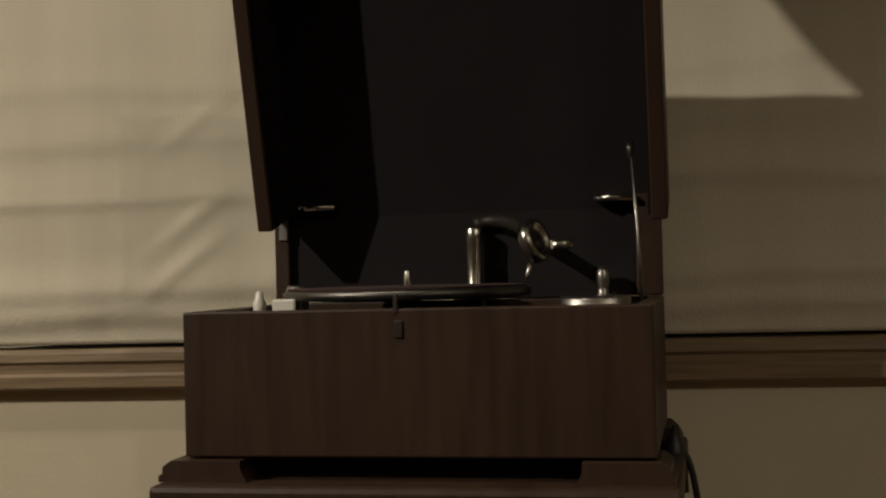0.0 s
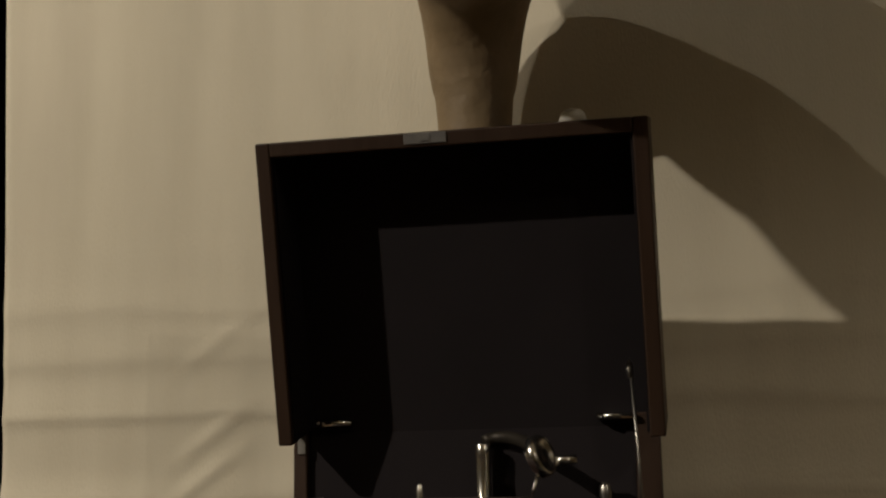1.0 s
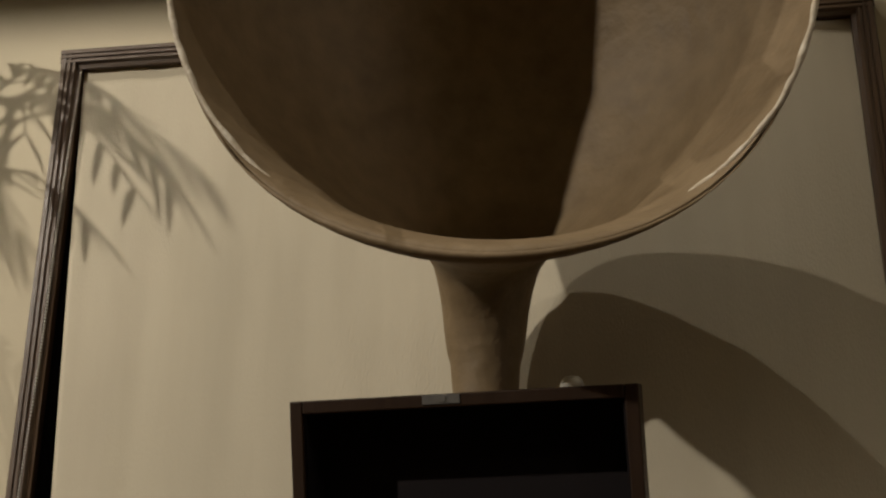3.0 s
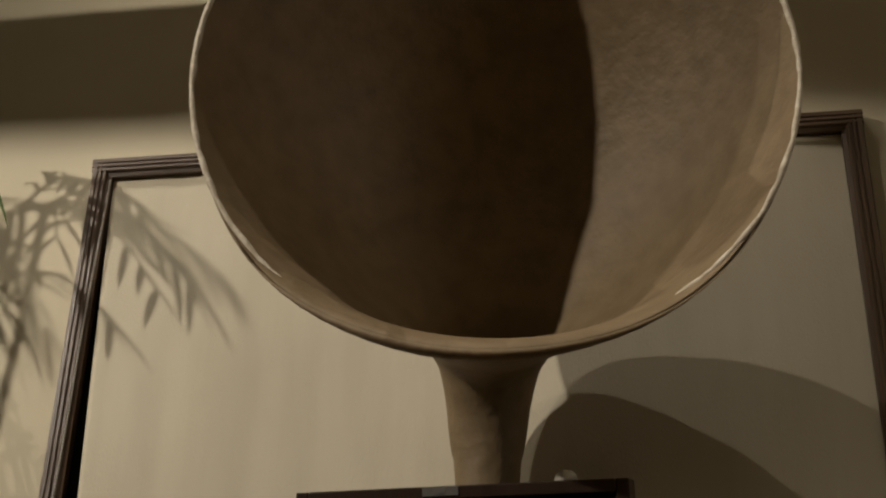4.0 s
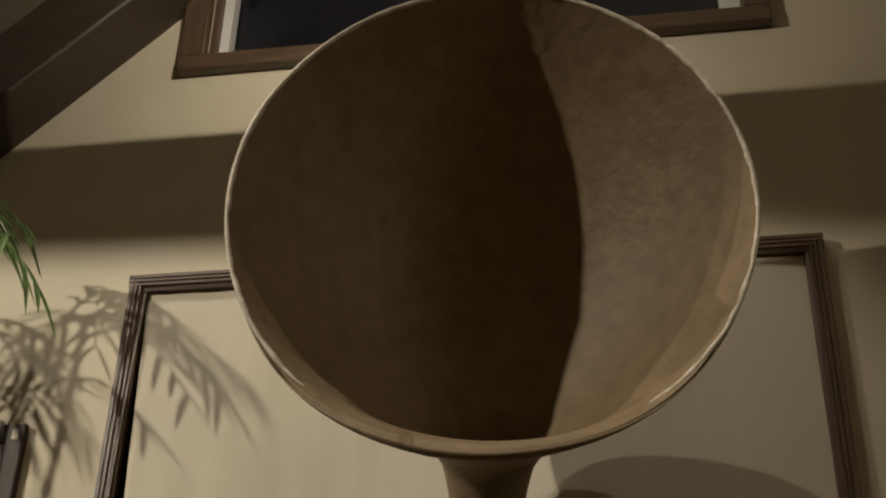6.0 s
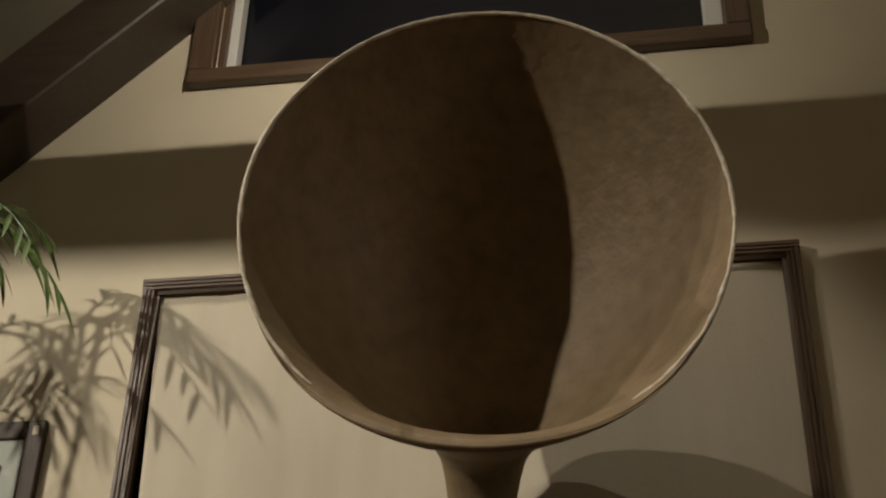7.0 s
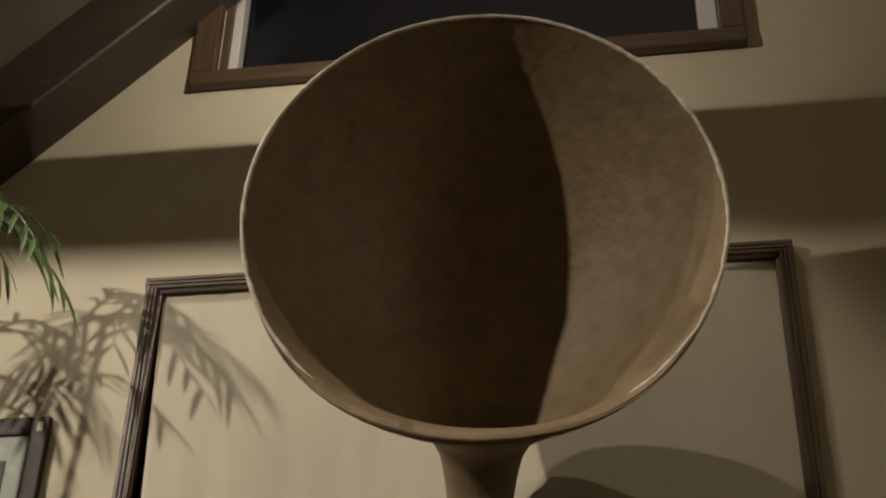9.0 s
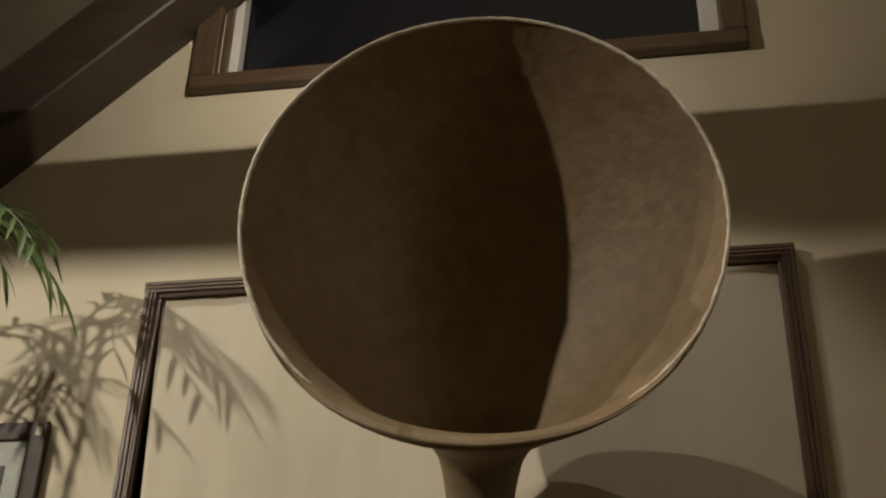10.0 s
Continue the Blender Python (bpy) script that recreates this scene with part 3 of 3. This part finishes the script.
# ---- cable ----
bm = tube(bmesh.new(), [(0.176, -0.30, 0.70), (0.178, -0.30, 0.742), (0.179, -0.30, 0.768)], [0.016, 0.012, 0.003], 12)
tube(bm, bezier((0.182, -0.30, 0.742), (0.200, -0.30, 0.738), (0.206, -0.30, 0.69), (0.222, -0.28, 0.30), 16) + [Vector((0.225, -0.27, 0.02)), Vector((0.30, -0.2, 0.006))], 0.0035, 8)
cable = new("cable", mesh_of("cable", bm, M_CABLE, 60))
tagged(cable, "black cable hanging beside the table", "cable")

# ---- picture ----
pic = thing("picture", (-1.21, -0.02, 1.457), "framed print with a pale mount in a dark wooden frame", "picture")
px1, pz1, pw, ph = -0.986, 1.757, 0.46, 0.60
for lo, hi, m in (((px1 - 0.042, -0.019, pz1 - ph), (px1, -0.001, pz1), M_FRAME), ((px1 - pw, -0.019, pz1 - ph), (px1 - pw + 0.042, -0.001, pz1), M_FRAME),
                  ((px1 - pw + 0.042, -0.018, pz1 - 0.042), (px1 - 0.042, -0.001, pz1), M_FRAME), ((px1 - pw + 0.042, -0.018, pz1 - ph), (px1 - 0.042, -0.001, pz1 - ph + 0.042), M_FRAME)):
    part("frame_bar", box(lo, hi, 0.004), m, pic)
part("mount", box((px1 - pw + 0.040, -0.012, pz1 - ph + 0.040), (px1 - 0.040, -0.004, pz1 - 0.040), 0), M_MAT, pic, "pale grey-green card mount")
part("print", box((px1 - pw + 0.10, -0.014, pz1 - ph + 0.10), (px1 - 0.085, -0.011, pz1 - 0.098), 0), M_PRINT, pic, "dark print")
part("sticker", box((px1 - 0.026, -0.0205, pz1 - 0.035), (px1 - 0.012, -0.018, pz1 - 0.014), 0.001), M_CARD, pic, "chipped buff sticker")

# ---- palm ----


def leaflet(bm, base, way, down, length, width):
    """One narrow leaf, folded along its midrib, that droops towards its tip."""
    way = way.normalized()
    side = way.cross(Vector((0, 0, 1)))
    side = side.normalized() if side.length > 0.05 else Vector((1, 0, 0))
    prev = None
    for i in range(6):
        s = i / 5
        p = base + way * length * s + Vector((0, 0, -down * length * s * s))
        w = width * (math.sin(math.pi * min(1, 0.12 + s * 0.88)) ** 0.7) * (1 if i < 5 else 0.05) * 0.5
        lift = Vector((0, 0, w * 0.35))
        cur = (bm.verts.new(p - side * w + lift), bm.verts.new(p), bm.verts.new(p + side * w + lift))
        if prev:
            bm.faces.new((prev[0], prev[1], cur[1], cur[0]))
            bm.faces.new((prev[1], prev[2], cur[2], cur[1]))
        prev = cur


def frond(start, out, rise, length, droop, rng, count=11, leaf=0.17, width=0.016):
    bm = bmesh.new()
    start, out = Vector(start), Vector((out[0], out[1], 0)).normalized()
    pts = [start + out * length * s + Vector((0, 0, rise * length * s - droop * length * s * s)) for s in [i / 16 for i in range(17)]]
    tube(bm, pts, [0.004 * (1 - 0.7 * i / 16) for i in range(17)], 6)
    for i in range(count):
        s = 0.22 + 0.78 * i / (count - 1)
        k = min(15, int(s * 16))
        p = pts[k].lerp(pts[k + 1], s * 16 - k)
        t = (pts[k + 1] - pts[k]).normalized()
        side = t.cross(Vector((0, 0, 1))).normalized()
        for sgn in (-1, 1):
            a = radians(rng.uniform(38, 58) * (1 - 0.35 * s))
            way = t * math.cos(a) + side * sgn * math.sin(a) + Vector((0, 0, rng.uniform(-0.25, 0.1)))
            leaflet(bm, p, way, rng.uniform(0.25, 0.55), leaf * rng.uniform(0.8, 1.1) * (1 - 0.35 * abs(2 * s - 1.1)), width)
    return bm


palm = thing("potted_palm", (-1.46, -0.45, 0), "tall green parlour palm in a terracotta pot", "palm")
part("pot", lathe(bmesh.new(), [(0, 0), (0.14, 0), (0.15, 0.01), (0.185, 0.30), (0.20, 0.30), (0.20, 0.345), (0.18, 0.345), (0.165, 0.29), (0, 0.28)], 40, Matrix.Translation((-1.46, -0.45, 0))), M_TERRA, palm, smooth=40)
part("soil", lathe(bmesh.new(), [(0.172, 0.300), (0.1, 0.306), (0, 0.309)], 32, Matrix.Translation((-1.46, -0.45, 0))), M_SOIL, palm, smooth=60)
rng = random.Random(7)
STEMS = [((-1.44, -0.44), (-1.23, -0.36), 2.17, 5), ((-1.48, -0.48), (-1.44, -0.33), 2.14, 4), ((-1.42, -0.50), (-1.27, -0.30), 1.99, 4)]
for (x0, y0), (x1, y1), h, count in STEMS:
    pts = bezier((x0, y0, 0.29), (x0, y0, 0.29 + h * 0.4), (x1, y1, h * 0.7), (x1, y1, h), 14)
    part("cane", tube(bmesh.new(), pts, [0.010 - 0.004 * i / 14 for i in range(15)], 10), M_STEM, palm, smooth=60)
    for k in range(count):
        a = k * 2 * math.pi / count + rng.uniform(-0.3, 0.3)
        size = rng.uniform(0.15, 0.25)
        part("frond", frond((x1, y1, h - 0.04 * (k % 3)), (math.cos(a), 0.35 * math.sin(a)), rng.uniform(0.5, 1.0), size, rng.uniform(0.8, 1.2), rng, 6, 0.12, 0.0115), M_LEAF, palm)

for out, rise, size, droop in (((1.0, 0.05), 0.35, 0.30, 0.95), ((1.0, -0.25), 0.62, 0.28, 1.05), ((1.0, 0.35), 0.9, 0.22, 0.9)):
    part("frond", frond((-1.20, -0.27, 2.12), out, rise, size, droop, rng, 8, 0.14, 0.0115), M_LEAF, palm)

# ---- spotlights over the room ----
# all out of view; the side and cross ones are added fill
for at, aim in ((KEY_AT, KEY_AIM), (HIGH_AT, HIGH_AIM), (STEEP_AT, STEEP_AIM), (SIDE_FILL_AT, SIDE_FILL_AIM), (CROSS_FILL_AT, CROSS_FILL_AIM)):
    spot = thing("unseen_spotlight", at, "unseen white spotlight on a drop rod, placed for its light", "spotlight", "spotlights over the room")
    d = (Vector(aim) - Vector(at)).normalized()
    m = Matrix.Translation(Vector(at)) @ d.to_track_quat("-Z", "Y").to_matrix().to_4x4()
    part("housing", lathe(bmesh.new(), [(0.105, 0.02), (0.108, 0.02), (0.108, 0.14), (0.06, 0.20), (0, 0.20), (0, 0.19), (0.058, 0.19), (0.105, 0.135)], 28, m), M_WHITE, spot, smooth=40)
    if at in (HIGH_AT, STEEP_AT):
        # added flap, out of view, that keeps the light off the upper wall
        edge = at[2] - 0.10 * (at[2] - 2.13) / -at[1]
        part("light_flap", box((at[0] - 0.12, at[1] + 0.10, edge), (at[0] + 0.20, at[1] + 0.102, edge + 0.30), 0), M_WHITE, spot, "unseen white flap added to cut the light")
    top = m @ Vector((0, 0, 0.19))
    part("rod", tube(bmesh.new(), [top, (top.x, top.y, ZC)], 0.008, 10), M_WHITE, spot, smooth=40)

spot = thing("beam_spotlight", UP_AT, "small unseen white spotlight on an arm from the added beam", "spotlight")
d = (Vector(UP_AIM) - Vector(UP_AT)).normalized()
m = Matrix.Translation(Vector(UP_AT)) @ d.to_track_quat("-Z", "Y").to_matrix().to_4x4()
part("housing", lathe(bmesh.new(), [(0.045, 0.01), (0.047, 0.01), (0.047, 0.09), (0.03, 0.11), (0, 0.11), (0, 0.105), (0.028, 0.105), (0.045, 0.088)], 24, m), M_WHITE, spot, smooth=40)
tail = m @ Vector((0, 0, 0.10))
part("arm", tube(bmesh.new(), [tail, (tail.x, tail.y, tail.z + 0.05), (tail.x, -1.2, 2.95), (tail.x, -1.605, 3.02)], 0.006, 8), M_WHITE, spot, smooth=40)

# added plate whose edge ends the light above the dark wall band
part("shield", box((UP_AT[0] - 0.24, UP_AT[1] - 0.05, UP_AT[2] - 0.038), (UP_AT[0] + 0.24, UP_AT[1] + 0.10, UP_AT[2] - 0.033), 0.001), M_WHITE, spot, "unseen white plate added to cut the light")

# stand for the added fill lamp, never in view
fill_stand = thing("fill_lamp", (FILL_LAMP_AT[0], FILL_LAMP_AT[1], 0), "unseen dark metal uplighter, added as room fill", "lamp")
at = Matrix.Translation((FILL_LAMP_AT[0], FILL_LAMP_AT[1], 0))
part("base", lathe(bmesh.new(), [(0, 0), (0.15, 0), (0.15, 0.012), (0.02, 0.03), (0, 0.03)], 32, at), M_DULL, fill_stand, smooth=40)
part("pole", lathe(bmesh.new(), [(0.012, 0.03), (0.012, 1.60)], 14, at), M_DULL, fill_stand, smooth=40)
part("shade", lathe(bmesh.new(), [(0, 1.58), (0.06, 1.60), (0.17, 1.70), (0.18, 1.74), (0.176, 1.74), (0.16, 1.70), (0.055, 1.61), (0, 1.60)], 36, at), M_DULL, fill_stand, smooth=40)
